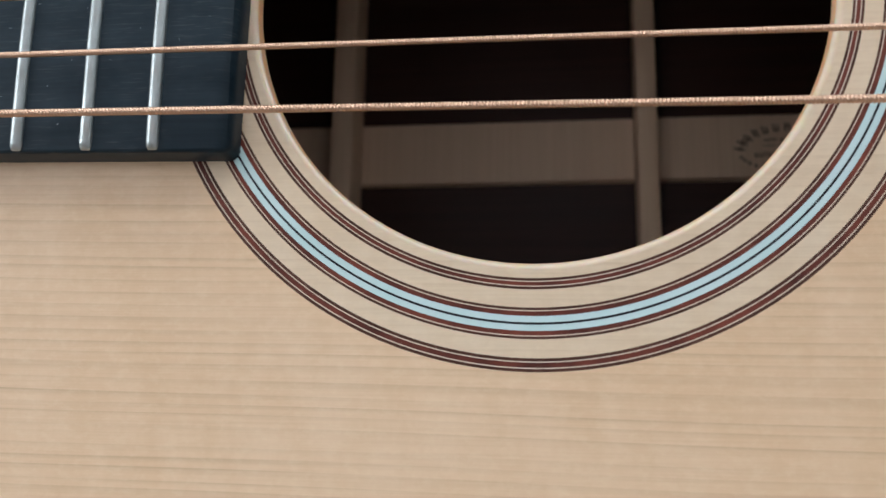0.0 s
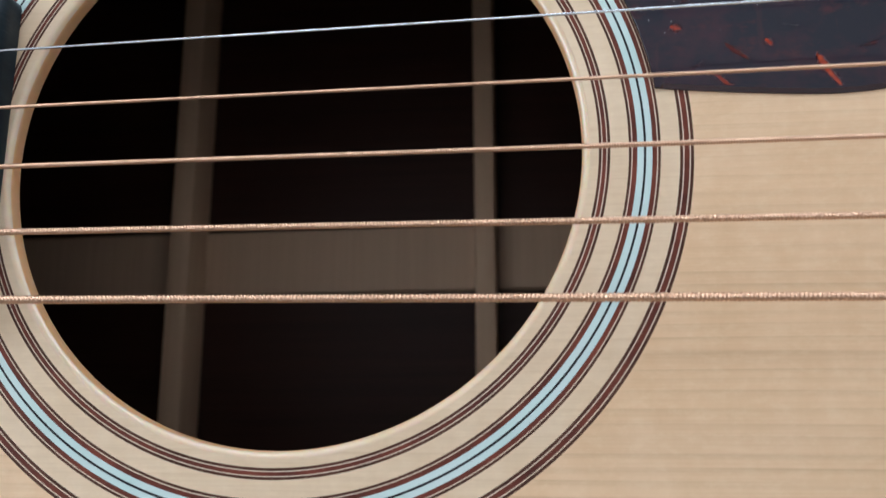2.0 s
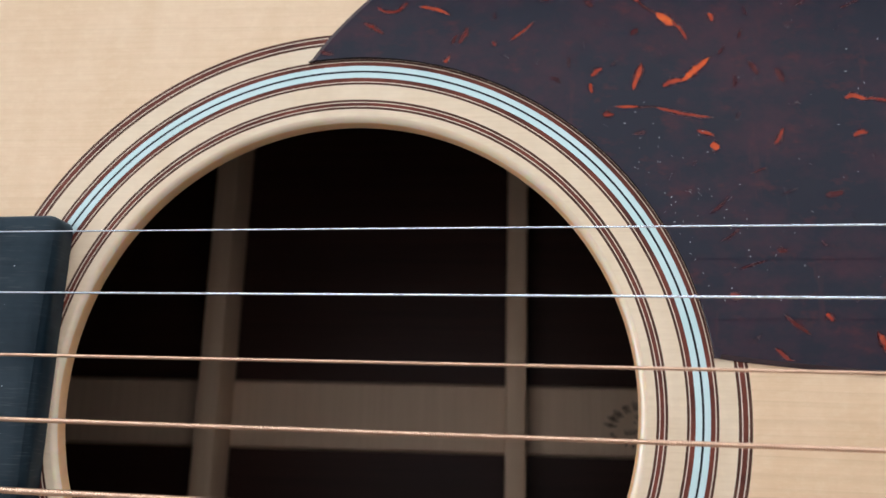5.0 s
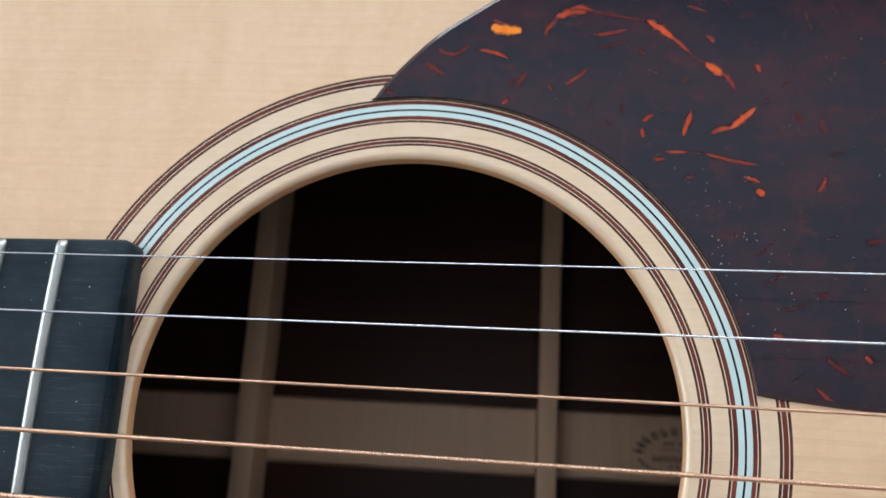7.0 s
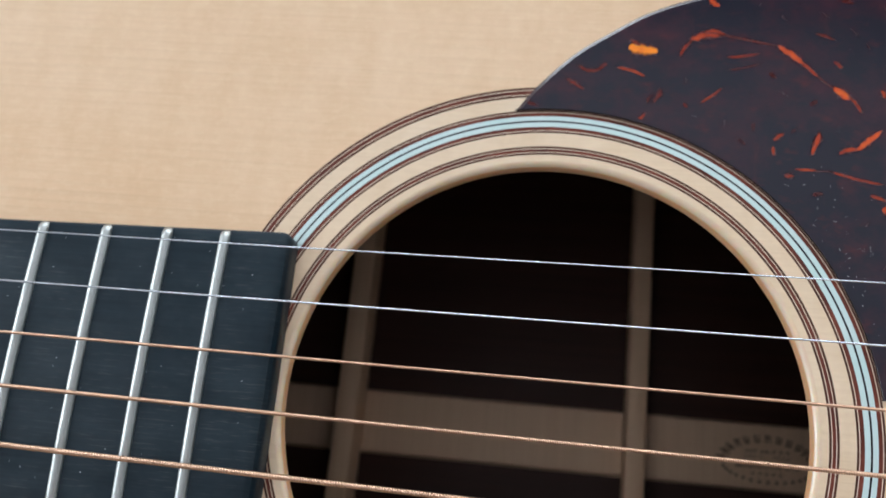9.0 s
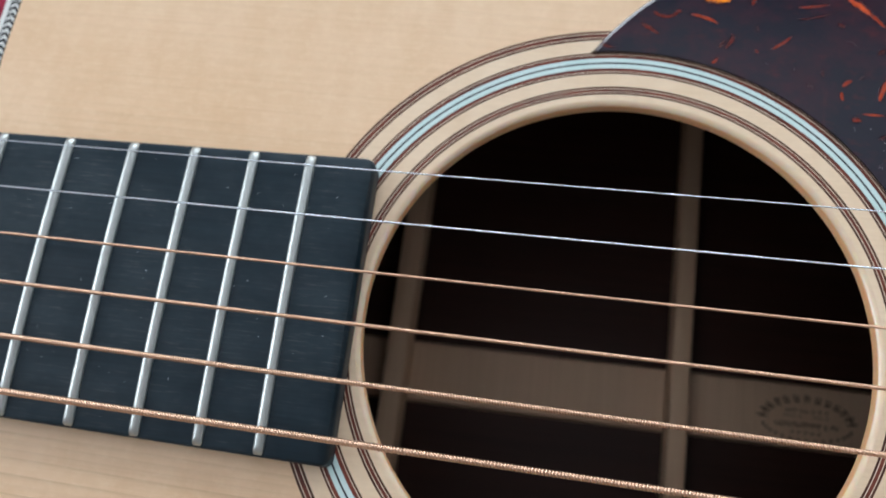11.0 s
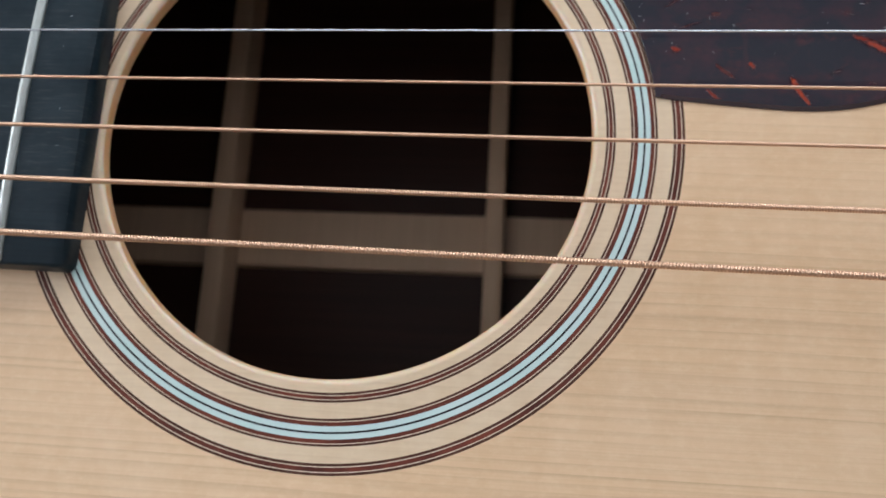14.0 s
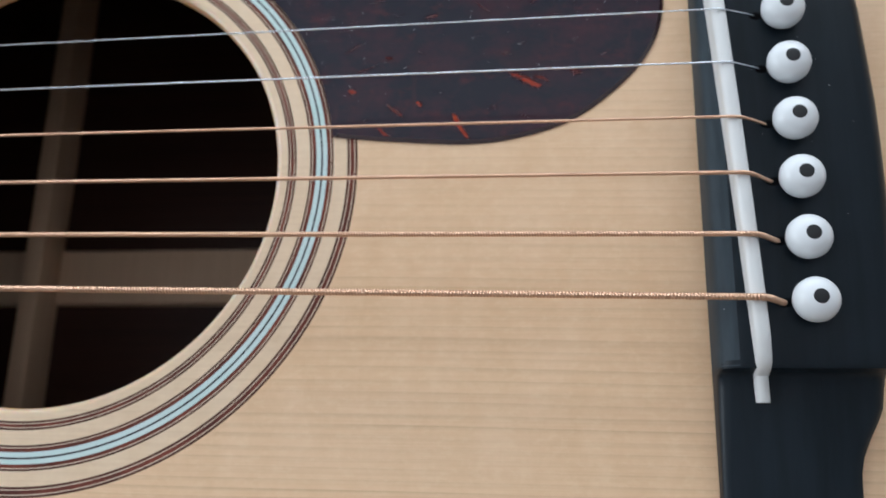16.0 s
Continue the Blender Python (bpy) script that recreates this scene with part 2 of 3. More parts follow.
def lathe(profile, n=240, closed=True, centre=(0, 0)):
    """Faces of a profile of (r, z) turned round the upright axis."""
    k, verts, faces = len(profile), [], []
    for i in range(n):
        a = 2 * math.pi * i / n
        verts += [(centre[0] + r * math.cos(a), centre[1] + r * math.sin(a), z) for r, z in profile]
    for i in range(n):
        j = (i + 1) % n
        for m in range(k if closed else k - 1):
            q = (m + 1) % k
            faces.append((i * k + m, j * k + m, j * k + q, i * k + q))
    return verts, faces


def joined(*pieces):
    verts, faces = [], []
    for v, f in pieces:
        faces += [tuple(i + len(verts) for i in face) for face in f]
        verts += v
    return verts, faces


def inset(outline, d):
    """A closed outline (counter-clockwise) moved inwards by d."""
    p = np.array(outline, float)
    ahead = np.roll(p, -1, 0) - np.roll(p, 1, 0)
    ahead /= np.linalg.norm(ahead, axis=1)[:, None] + 1e-9
    return p + d * np.stack([-ahead[:, 1], ahead[:, 0]], 1)


def loft(rings, cap=True, closed=True):
    k, verts, faces = len(rings[0]), [tuple(v) for r in rings for v in r], []
    for a in range(len(rings) - 1):
        for m in range(k if closed else k - 1):
            q = (m + 1) % k
            faces.append((a * k + m, a * k + q, (a + 1) * k + q, (a + 1) * k + m))
    if cap:
        faces += [tuple(range(k - 1, -1, -1)), tuple(range((len(rings) - 1) * k, len(rings) * k))]
    return verts, faces


def slab(outline, z0, z1, bevel):
    """A plate with a rounded upper edge."""
    rings = [[(x, y, z0) for x, y in outline], [(x, y, z1 - bevel) for x, y in outline]]
    for a in (30, 60, 90):
        s = radians(a)
        ring = inset(outline, bevel * (1 - math.cos(s)))
        rings.append([(x, y, z1 - bevel + bevel * math.sin(s)) for x, y in ring])
    return loft(rings)


def curve_through(points, closed=False, steps=16):
    p = [np.array(q, float) for q in points]
    n, out = len(p), []
    for i in range(n if closed else n - 1):
        a, b, c, d = (p[(i + k) % n] if closed else p[min(max(i + k, 0), n - 1)] for k in (-1, 0, 1, 2))
        for s in range(steps):
            t = s / steps
            out.append(0.5 * (2 * b + (c - a) * t + (2 * a - 5 * b + 4 * c - d) * t * t + (3 * b - a - 3 * c + d) * t ** 3))
    if not closed:
        out.append(p[-1])
    return out


def tube(points, radius, seg=8, winding=None):
    """A round wire along points; winding: the pitch of a wire wound round it."""
    verts, faces = [], []
    p = np.array(points, float)
    run = np.gradient(p, axis=0)
    run /= np.linalg.norm(run, axis=1)[:, None]
    length = np.r_[0, np.cumsum(np.linalg.norm(np.diff(p, axis=0), axis=1))]
    for q, d, s in zip(p, run, length):
        side = np.cross(d, (0, 0, 1.0))
        side /= np.linalg.norm(side)
        up = np.cross(side, d)
        for k in range(seg):
            a = 2 * math.pi * k / seg
            r = radius
            if winding:
                ph = (s / winding + k / seg) % 1.0
                r = radius - winding * 0.5 * (1 - math.sqrt(max(0.0, 1 - (2 * ph - 1) ** 2)))
            verts.append(tuple(q + r * (math.cos(a) * side + math.sin(a) * up)))
    for i in range(len(p) - 1):
        for k in range(seg):
            m = (k + 1) % seg
            faces.append((i * seg + k, i * seg + m, (i + 1) * seg + m, (i + 1) * seg + k))
    return verts, faces


# ---- room ----
def box(x0, x1, y0, y1, z0, z1):
    v = [(x, y, z) for x in (x0, x1) for y in (y0, y1) for z in (z0, z1)]
    return v, [(0, 1, 3, 2), (4, 6, 7, 5), (0, 4, 5, 1), (2, 3, 7, 6), (0, 2, 6, 4), (1, 5, 7, 3)]


def structure(name, verts, faces, material, label):
    ob = part(name, verts, faces, material, scale=1.0)
    return tagged(ob, label, name.split("_")[0], kind="structure")


X0, X1, Y0, Y1, HIGH = ROOM
structure("floor", *box(X0, X1, Y0, Y1, -0.1, 0), FLOORING, "brown wooden floor boards of the room")
structure("ceiling", *box(X0 - 0.1, X1 + 0.1, Y0 - 0.1, Y1 + 0.15, HIGH, HIGH + 0.1), CEILING, "plain white painted room ceiling")
structure("wall_east", *box(X1, X1 + 0.1, Y0, Y1, -0.1, HIGH), WALL, "plain white painted room wall")
# unseen wall, made darker than the others to dim reflections from this side
structure("wall_south", *box(X0 - 0.1, X1 + 0.1, Y0 - 0.1, Y0, -0.1, HIGH), DIMMED_WALL, "plain grey painted room wall")
wx0, wx1, wz0, wz1 = WINDOW
sy0, sy1, sz0, sz1 = SIDE_WINDOW
structure("wall_west", *joined(box(X0 - 0.1, X0, Y0, sy0, -0.1, HIGH), box(X0 - 0.1, X0, sy1, Y1, -0.1, HIGH), box(X0 - 0.1, X0, sy0, sy1, -0.1, sz0),
          box(X0 - 0.1, X0, sy0, sy1, sz1, HIGH)), WALL, "plain white wall with the side window opening")
structure("wall_north", *joined(box(X0 - 0.1, wx0, Y1, Y1 + 0.12, -0.1, HIGH), box(wx1, X1 + 0.1, Y1, Y1 + 0.12, -0.1, HIGH),
          box(wx0, wx1, Y1, Y1 + 0.12, -0.1, wz0), box(wx0, wx1, Y1, Y1 + 0.12, wz1, HIGH)), WALL, "plain white wall with the window opening")

DEPTH = 100.0        # of the guitar's body
BED = TOP - DEPTH * MM


def blanket():
    verts, faces, n, m = [], [], 90, 70
    for i in range(n + 1):
        for j in range(m + 1):
            x, y = -0.85 + 1.6 * i / n, -0.6 + 1.2 * j / m
            away = max(0.0, math.hypot(x * 0.7 - 0.05, y) - 0.26)
            fold = noise.noise((x * 5, y * 7, 0.3)) * 0.5 + noise.noise((x * 13, y * 11, 2.0)) * 0.25
            z = BED - 0.002 + min(1.0, away * 5) * 0.012 * (fold + 0.1) - 0.0005
            verts.append((x, y, z))
    for i in range(n):
        for j in range(m):
            a = i * (m + 1) + j
            faces.append((a, a + m + 1, a + m + 2, a + 1))
    k = len(verts)
    edge = [i * (m + 1) for i in range(n + 1)] + [n * (m + 1) + j for j in range(1, m + 1)] + [i * (m + 1) + m for i in range(n - 1, -1, -1)] + [j for j in range(m - 1, 0, -1)]
    verts += [(verts[e][0], verts[e][1], BED - 0.03) for e in edge]
    for q in range(len(edge)):
        r = (q + 1) % len(edge)
        faces.append((edge[q], edge[r], k + r, k + q))
    faces.append(tuple(range(k, k + len(edge))))
    return verts, faces


tagged(part("blanket", *blanket(), CRIMSON, sharp=60, scale=1.0), "crimson plush blanket spread flat under the guitar", "blanket")
table = tagged(new("table"), "plain wooden table under the crimson blanket", "table")
part("tabletop", *box(-0.85, 0.75, -0.6, 0.6, BED - 0.07, BED - 0.03), FLOORING, table, scale=1.0)
for x in (-0.82, 0.65):
    for y in (-0.57, 0.5):
        part("leg", *box(x, x + 0.07, y, y + 0.07, 0, BED - 0.07), FLOORING, table, scale=1.0)

# ---- the guitar ----
guitar = new("acoustic_guitar")
guitar.location = (0, 0, TOP)
tagged(guitar, "acoustic guitar with pale spruce top lying on crimson plush", "guitar")

HALF = [(-145.8, 0), (-145.9, 30), (-145.6, 58), (-142.1, 88), (-128, 118), (-100, 138), (-65, 146), (-20, 142), (25, 136.5), (62, 138),
        (110, 153), (160, 180), (205, 196), (245, 198), (285, 185), (320, 150), (345, 95), (356, 45), (358, 0)]
BODY = [tuple(q) for q in curve_through([(x, -y) for x, y in HALF] + [(x, y) for x, y in HALF[-2:0:-1]], True, 18)]


def plate(outline, r, z):
    """A flat sheet between a circle round the hole and an outline."""
    inner = [(r * x / math.hypot(x, y), r * y / math.hypot(x, y)) for x, y in outline]
    n = len(outline)
    verts = [(x, y, z) for x, y in inner] + [(x, y, z) for x, y in outline]
    return verts, [(i, (i + 1) % n, n + (i + 1) % n, n + i) for i in range(n)]


HOLE, THICK = 49.5, 2.9
RINGS = [  # radius where each ring of the rosette ends, from the hole outwards
    (52.08, None), (52.52, "dark"), (52.67, "cream"), (53.30, "red"), (53.45, "cream"), (53.9, "dark"),
    (56.84, None), (57.26, "dark"), (57.42, "cream"), (58.18, "red"), (59.2, "blue"), (59.57, "black"), (60.55, "blue"),
    (61.28, "red"), (61.44, "cream"), (61.86, "dark"), (64.86, None), (65.36, "dark"), (65.53, "cream"), (66.35, "red"), (66.52, "cream"), (67.02, "dark")]
LOOKS = {"black": RING_BLACK, "dark": RING_DARK, "cream": RING_CREAM, "red": RING_RED, "blue": RING_BLUE}


def band(r0, r1, low=-1.0):
    return lathe([(r0, low), (r0, 0), (r1, 0), (r1, low)])


top_pieces, at = [], HOLE + 1.25
for end, kind in RINGS:
    if kind is None:
        top_pieces.append(band(at, end))
    at = end
inner_edge = inset(BODY, 3.7)
soundboard = part("soundboard", *plate(inner_edge, RINGS[-1][0], 0.0), SPRUCE, guitar, "pale spruce soundboard with fine straight grain")
part("soundboard_underside", *plate(inner_edge, HOLE, -THICK), INSIDE_SPRUCE, guitar)
for piece in top_pieces:
    part("spruce_band", *piece, BAND, soundboard)
LIP = 1.25
rounding = [(HOLE, -THICK)] + [(HOLE + LIP - LIP * math.cos(radians(a)), -LIP + LIP * math.sin(radians(a))) for a in range(0, 91, 15)]
part("soundhole_rim", *lathe(rounding[3:], closed=False), LIP_WOOD, soundboard, "rounded pale rim of the sound hole")
part("soundhole_wall", *lathe(rounding[:4], closed=False), RIM, soundboard, "tan cut edge of the sound hole")
at = HOLE
for end, kind in RINGS:
    if kind:
        part(kind + "_ring", *band(at, end), LOOKS[kind], soundboard, {"blue": "pale turquoise inlaid ring", "red": "dark red wooden inlaid ring",
             "black": "thin black inlaid line", "dark": "thin dark brown inlaid line", "cream": "thin cream inlaid line"}[kind])
    at = end


def strip(outline, d0, d1, z, low):
    a, b = inset(outline, d0), inset(outline, d1)
    return loft([[(x, y, low) for x, y in a], [(x, y, z) for x, y in a], [(x, y, z) for x, y in b], [(x, y, low) for x, y in b]], cap=False)


part("binding", *strip(BODY, 0.0, 1.3, 0.0, -7.0), BINDING, guitar, "white edge binding")
trim = part("herringbone_trim", *strip(BODY, 1.3, 3.7, 0.0, -1.0), RING_BLACK, guitar, "black and white herringbone trim")


def chevrons():
    a, b, c = inset(BODY, 1.55), inset(BODY, 2.5), inset(BODY, 3.45)
    walk_length = np.r_[0, np.cumsum(np.linalg.norm(np.diff(np.vstack([b, b[:1]]), axis=0), axis=1))]
    total = walk_length[-1]

    def along(line, s):
        line = np.vstack([line, line[:1]])
        return (float(np.interp(s % total, walk_length, line[:, 0])), float(np.interp(s % total, walk_length, line[:, 1])), 0.03)

    verts, faces, s = [], [], 0.0
    while s < total - 1.0:
        for line, lean in ((a, 0.9), (c, 0.9)):
            k = len(verts)
            verts += [along(b, s), along(b, s + 0.8), along(line, s + 0.8 + lean), along(line, s + lean)]
            faces.append((k, k + 1, k + 2, k + 3))
        s += 1.7
    return verts, faces


tagged(part("herringbone_chips", *chevrons(), BINDING, trim), "", kind="stuff")
ring = inset(BODY, 0.4)
part("side", *loft([[(x, y, z) for x, y in q] for q, z in ((ring, -7.0), (ring, -DEPTH + 2), (inset(BODY, 2.6), -DEPTH + 2), (inset(BODY, 2.6), -THICK))], cap=False),
     ROSEWOOD, guitar, "dark rosewood side")
back = part("back", *loft([[(x, y, -DEPTH) for x, y in BODY], [(x, y, -DEPTH + 2.5) for x, y in BODY]]), ROSEWOOD, guitar, "dark rosewood back")
FLOOR_IN = -DEPTH + 2.5


def bar(x0, x1, y0, y1, z0, z1, round_=1.2):
    """A bar along y with rounded upper edges."""
    sec = [(x0, z0), (x0, z1 - round_), (x0 + round_ * 0.3, z1 - round_ * 0.3), (x0 + round_, z1), (x1 - round_, z1), (x1 - round_ * 0.3, z1 - round_ * 0.3), (x1, z1 - round_), (x1, z0)]
    rings = []
    for y, f in ((y0, 0.35), (y0 + 30, 1.0), (y1 - 30, 1.0), (y1, 0.35)):
        rings.append([(x, y, z0 + (z - z0) * f) for x, z in sec])
    return loft(rings)


for x0, x1, high in ((-59.0, -52.6, -85.0), (24.6, 30.3, -87.5)):
    part("back_brace", *bar(x0, x1, -128, 128, FLOOR_IN, high), BRACE_WOOD, back, "pale spruce back brace")
centre_strip = part("centre_strip", *joined(*[loft([[(x, -7.9, FLOOR_IN), (x, -7.2, FLOOR_IN + 1.5), (x, 10.2, FLOOR_IN + 1.5), (x, 10.9, FLOOR_IN)] for x in xs])
                    for xs in ((-140, -59.2), (-52.4, 24.4), (30.5, 340))]), INSIDE_SPRUCE, guitar, "pale cross-grained reinforcing strip inside the back")


# ---- pickguard ----
def pickguard_outline():
    a0, a1 = math.atan2(61.4, -9.2), math.atan2(7.9, 61.4)
    arc = [(61.9 * math.cos(a), 61.9 * math.sin(a)) for a in np.linspace(a0, a1, 60)]
    lower = curve_through([(61.4, 7.9), (66, 7.3), (78, 6.2), (90, 5.6), (100, 6.7), (111, 10.2), (120.3, 16.8), (127.2, 24.5), (130.6, 32.5), (131.6, 41)], steps=6)
    upper = curve_through([(131.6, 41), (130, 52), (124, 66), (112, 79), (94, 88), (70, 93), (50, 93.5), (33.6, 90.8), (18.6, 85.7), (8.7, 79.6), (1.5, 74.2), (-5.4, 66.8), (-9.2, 61.4)], steps=6)
    return [(x + 0.3, y) for x, y in lower[1:]] + [(x + 0.3, y) for x, y in upper[1:-1]] + arc


def pickguard_mesh():
    """A thin plate with a wide sloping edge, but for the steeper one along the rosette."""
    outline = pickguard_outline()
    slope = np.array([0.09 if math.hypot(x - 0.3, y) < 62.4 else 1.0 for x, y in outline])[:, None]
    rings = [[(x, y, 0.0) for x, y in outline]]
    for d, z in ((0.0, 0.18), (0.06, 0.26), (0.66, 0.54), (0.78, 0.585), (0.95, 0.6)):
        rings.append([(x, y, z) for x, y in np.array(outline) + (inset(outline, d) - np.array(outline)) * slope])
    return loft(rings)


pickguard = part("pickguard", *pickguard_mesh(), TORTOISE, guitar, "glossy dark tortoiseshell pickguard with orange flecks", sharp=8)

pickguard.data.materials.append(POLISHED_EDGE)
for face in pickguard.data.polygons:
    if 0.2 < face.normal.z < 0.97:
        face.material_index = 1

taken = []


def streak(start, middle, end, wide, tone, strength=1.0):
    """A ragged tapered streak in the pickguard's face, bent through its middle: tone turns it from dark red to orange,
    strength from a dim wisp to a solid fleck."""
    p = [np.array(q, float) for q in (start, middle, end)]
    length = math.dist(start, middle) + math.dist(middle, end)
    taken.append((*middle, length / 2 + 0.3))
    level, n = 0.604 + 0.004 * (len(taken) % 8), max(7, int(length / 0.35))
    verts, core, faces = [], [], []
    for i in range(n + 1):
        u = -0.06 + 1.12 * i / n
        at = p[0] * (1 - u) * (1 - 2 * u) + p[1] * 4 * u * (1 - u) + p[2] * u * (2 * u - 1)
        run = p[0] * (4 * u - 3) + p[1] * (4 - 8 * u) + p[2] * (4 * u - 1)
        run /= np.linalg.norm(run) + 1e-9
        swell = max(0.0, math.sin(math.pi * i / n)) ** (0.3 if strength > 1.25 else 0.6)
        w = wide * (0.5 if tone == 1 else 0.58) * (0.12 + 0.88 * swell)
        off = random.uniform(-0.12, 0.12) * wide
        for k in (-1.8, -0.5, 0, 0.5, 1.8):
            v = off + k * w * (random.uniform(0.7, 1.2) if abs(k) > 1 else 1)
            px, py = at[0] - v * run[1], at[1] + v * run[0]
            if px > 62:
                py = max(py, float(np.interp(px, (61.4, 78, 90, 100, 111, 120, 127), (8.9, 7.2, 6.6, 7.7, 11.2, 17.8, 25.5))))
            r = math.hypot(px, py)
            if r < 62.7:
                px, py = px * 62.7 / r, py * 62.7 / r
            verts.append((px, py, level))
            core.append(0.0 if abs(k) > 1 else strength * (1.0 - 0.5 * abs(k)) * min(1.0, 1.5 * swell))
    for i in range(n):
        for k in range(5 * i, 5 * i + 4):
            faces.append((k, k + 5, k + 6, k + 1))
    ob = part("fleck", verts, faces, FLECK, pickguard)
    if ob.data.polygons[0].normal.z < 0:
        ob.data.flip_normals()
    for name, values in (("core", core), ("tone", [tone] * len(verts))):
        ob.data.attributes.new(name, "FLOAT", "POINT").data.foreach_set("value", values)


streak((13.4, 76.7), (16.1, 76.2), (19.0, 75.7), 1.92, 1.00, 1.30)
streak((13.5, 78.5), (14.7, 77.7), (15.8, 77.1), 0.68, 0.18, 0.80)
streak((23.9, 74.9), (24.6, 76.9), (26.4, 78.8), 0.78, 0.25, 0.80)
streak((25.7, 78.4), (28.5, 80.0), (31.9, 79.9), 1.45, 0.43, 0.95)
streak((28.5, 80.3), (30.3, 81.0), (32.9, 79.9), 0.89, 0.36, 0.90)
streak((31.9, 80.2), (37.3, 79.2), (43.1, 78.0), 0.55, 0.14, 0.62)
streak((43.1, 78.2), (45.7, 76.3), (48.1, 74.2), 1.19, 0.54, 1.10)
streak((47.3, 74.9), (49.2, 73.2), (50.9, 71.6), 0.75, 0.36, 0.95)
streak((50.7, 71.8), (52.3, 70.3), (54.2, 69.2), 0.43, 0.11, 0.55)
streak((53.8, 69.4), (55.5, 68.0), (57.1, 67.0), 1.27, 0.65, 1.20)
streak((56.5, 67.6), (58.0, 66.0), (59.0, 63.9), 0.73, 0.29, 0.85)
streak((3.1, 72.1), (5.5, 70.9), (7.9, 71.5), 0.68, 0.18, 0.80)
streak((7.3, 71.2), (8.3, 72.1), (9.0, 72.7), 0.68, 0.22, 0.70)
streak((10.9, 71.9), (14.3, 71.2), (16.8, 70.0), 0.67, 0.40, 0.95)
streak((0.8, 68.8), (2.7, 67.8), (4.6, 66.5), 0.79, 0.14, 0.75)
streak((-7.1, 63.5), (-5.5, 62.6), (-4.2, 61.6), 0.91, 0.07, 0.60)
streak((20.1, 67.5), (19.6, 65.8), (18.5, 64.3), 0.88, 0.11, 0.65)
streak((18.5, 66.2), (17.7, 65.0), (17.4, 64.0), 0.55, 0.07, 0.50)
streak((28.0, 64.7), (29.9, 66.1), (32.3, 68.3), 0.55, 0.32, 0.85)
streak((33.1, 75.2), (35.9, 75.4), (39.4, 76.3), 0.66, 0.25, 0.85)
streak((33.1, 72.3), (36.8, 73.0), (39.9, 74.2), 0.44, 0.07, 0.50)
streak((29.4, 88.5), (30.3, 87.5), (31.5, 86.6), 1.01, 0.61, 1.05)
streak((15.6, 59.3), (16.2, 60.5), (17.1, 62.0), 0.77, 0.25, 0.85)
streak((24.7, 64.6), (25.0, 64.1), (25.3, 63.5), 0.66, 0.18, 0.75)
streak((42.1, 56.1), (42.2, 55.1), (42.4, 54.1), 0.63, 0.43, 0.95)
streak((42.3, 57.3), (43.1, 58.1), (44.2, 58.9), 0.74, 0.36, 0.95)
streak((49.5, 54.6), (50.1, 56.7), (51.1, 59.8), 0.84, 0.40, 0.95)
streak((50.2, 56.7), (50.7, 57.9), (51.0, 59.3), 1.15, 0.43, 0.95)
streak((54.6, 55.1), (56.3, 56.1), (58.6, 56.5), 0.93, 0.36, 0.95)
streak((57.9, 56.2), (60.0, 58.0), (62.7, 60.4), 1.03, 0.65, 1.15)
streak((44.3, 49.9), (45.2, 50.0), (46.2, 50.2), 0.63, 0.32, 0.80)
streak((46.2, 51.6), (48.3, 51.5), (50.6, 51.5), 0.52, 0.36, 0.95)
streak((50.0, 51.3), (51.6, 51.4), (53.7, 51.4), 0.31, 0.11, 0.50)
streak((53.1, 51.4), (57.8, 50.1), (62.8, 49.3), 0.62, 0.29, 0.88)
streak((60.3, 46.9), (61.5, 46.5), (62.8, 46.2), 0.61, 0.36, 0.95)
streak((63.0, 69.2), (63.3, 68.5), (63.6, 67.4), 0.84, 0.40, 0.95)
streak((53.9, 75.2), (54.8, 74.4), (55.6, 73.6), 0.75, 0.25, 0.80)
streak((50.5, 81.3), (52.1, 80.8), (54.4, 79.8), 0.54, 0.18, 0.75)
streak((55.7, 89.0), (56.8, 88.8), (58.1, 88.2), 0.87, 0.11, 0.65)
streak((41.2, 71.9), (42.1, 71.5), (42.7, 70.9), 0.87, 0.04, 0.50)
streak((49.2, 65.1), (50.0, 65.9), (50.8, 66.2), 0.85, 0.04, 0.50)
streak((72.8, 44.2), (73.7, 45.5), (74.6, 47.3), 0.74, 0.25, 0.88)
streak((73.7, 58.4), (74.5, 56.8), (75.0, 55.4), 0.94, 0.06, 0.55)
streak((69.2, 59.7), (70.3, 58.3), (70.7, 57.0), 0.76, 0.07, 0.55)
streak((84.8, 52.4), (86.5, 52.9), (88.6, 52.1), 0.82, 0.40, 1.00)
streak((88.1, 52.2), (90.8, 52.2), (94.7, 50.4), 0.54, 0.22, 0.80)
streak((85.6, 45.6), (86.9, 46.3), (88.2, 46.2), 0.81, 0.32, 0.95)
streak((62.2, 44.3), (63.0, 44.0), (63.8, 43.8), 1.31, 0.58, 1.10)
streak((60.1, 47.0), (61.6, 46.6), (63.1, 46.0), 0.66, 0.36, 0.95)
streak((44.2, 50.2), (45.0, 50.1), (45.9, 49.9), 0.87, 0.29, 0.75)
streak((80.5, 35.3), (81.9, 35.5), (83.6, 35.8), 0.90, 0.01, 0.50)
streak((72.0, 25.8), (72.9, 25.8), (73.9, 25.6), 0.81, 0.04, 0.50)
streak((71.0, 9.6), (73.0, 7.8), (75.7, 5.6), 0.72, 0.29, 0.90)
streak((86.9, 12.5), (88.3, 9.7), (90.6, 6.1), 0.83, 0.36, 0.92)
streak((87.2, 12.1), (87.7, 11.0), (88.4, 10.1), 1.07, 0.43, 1.00)
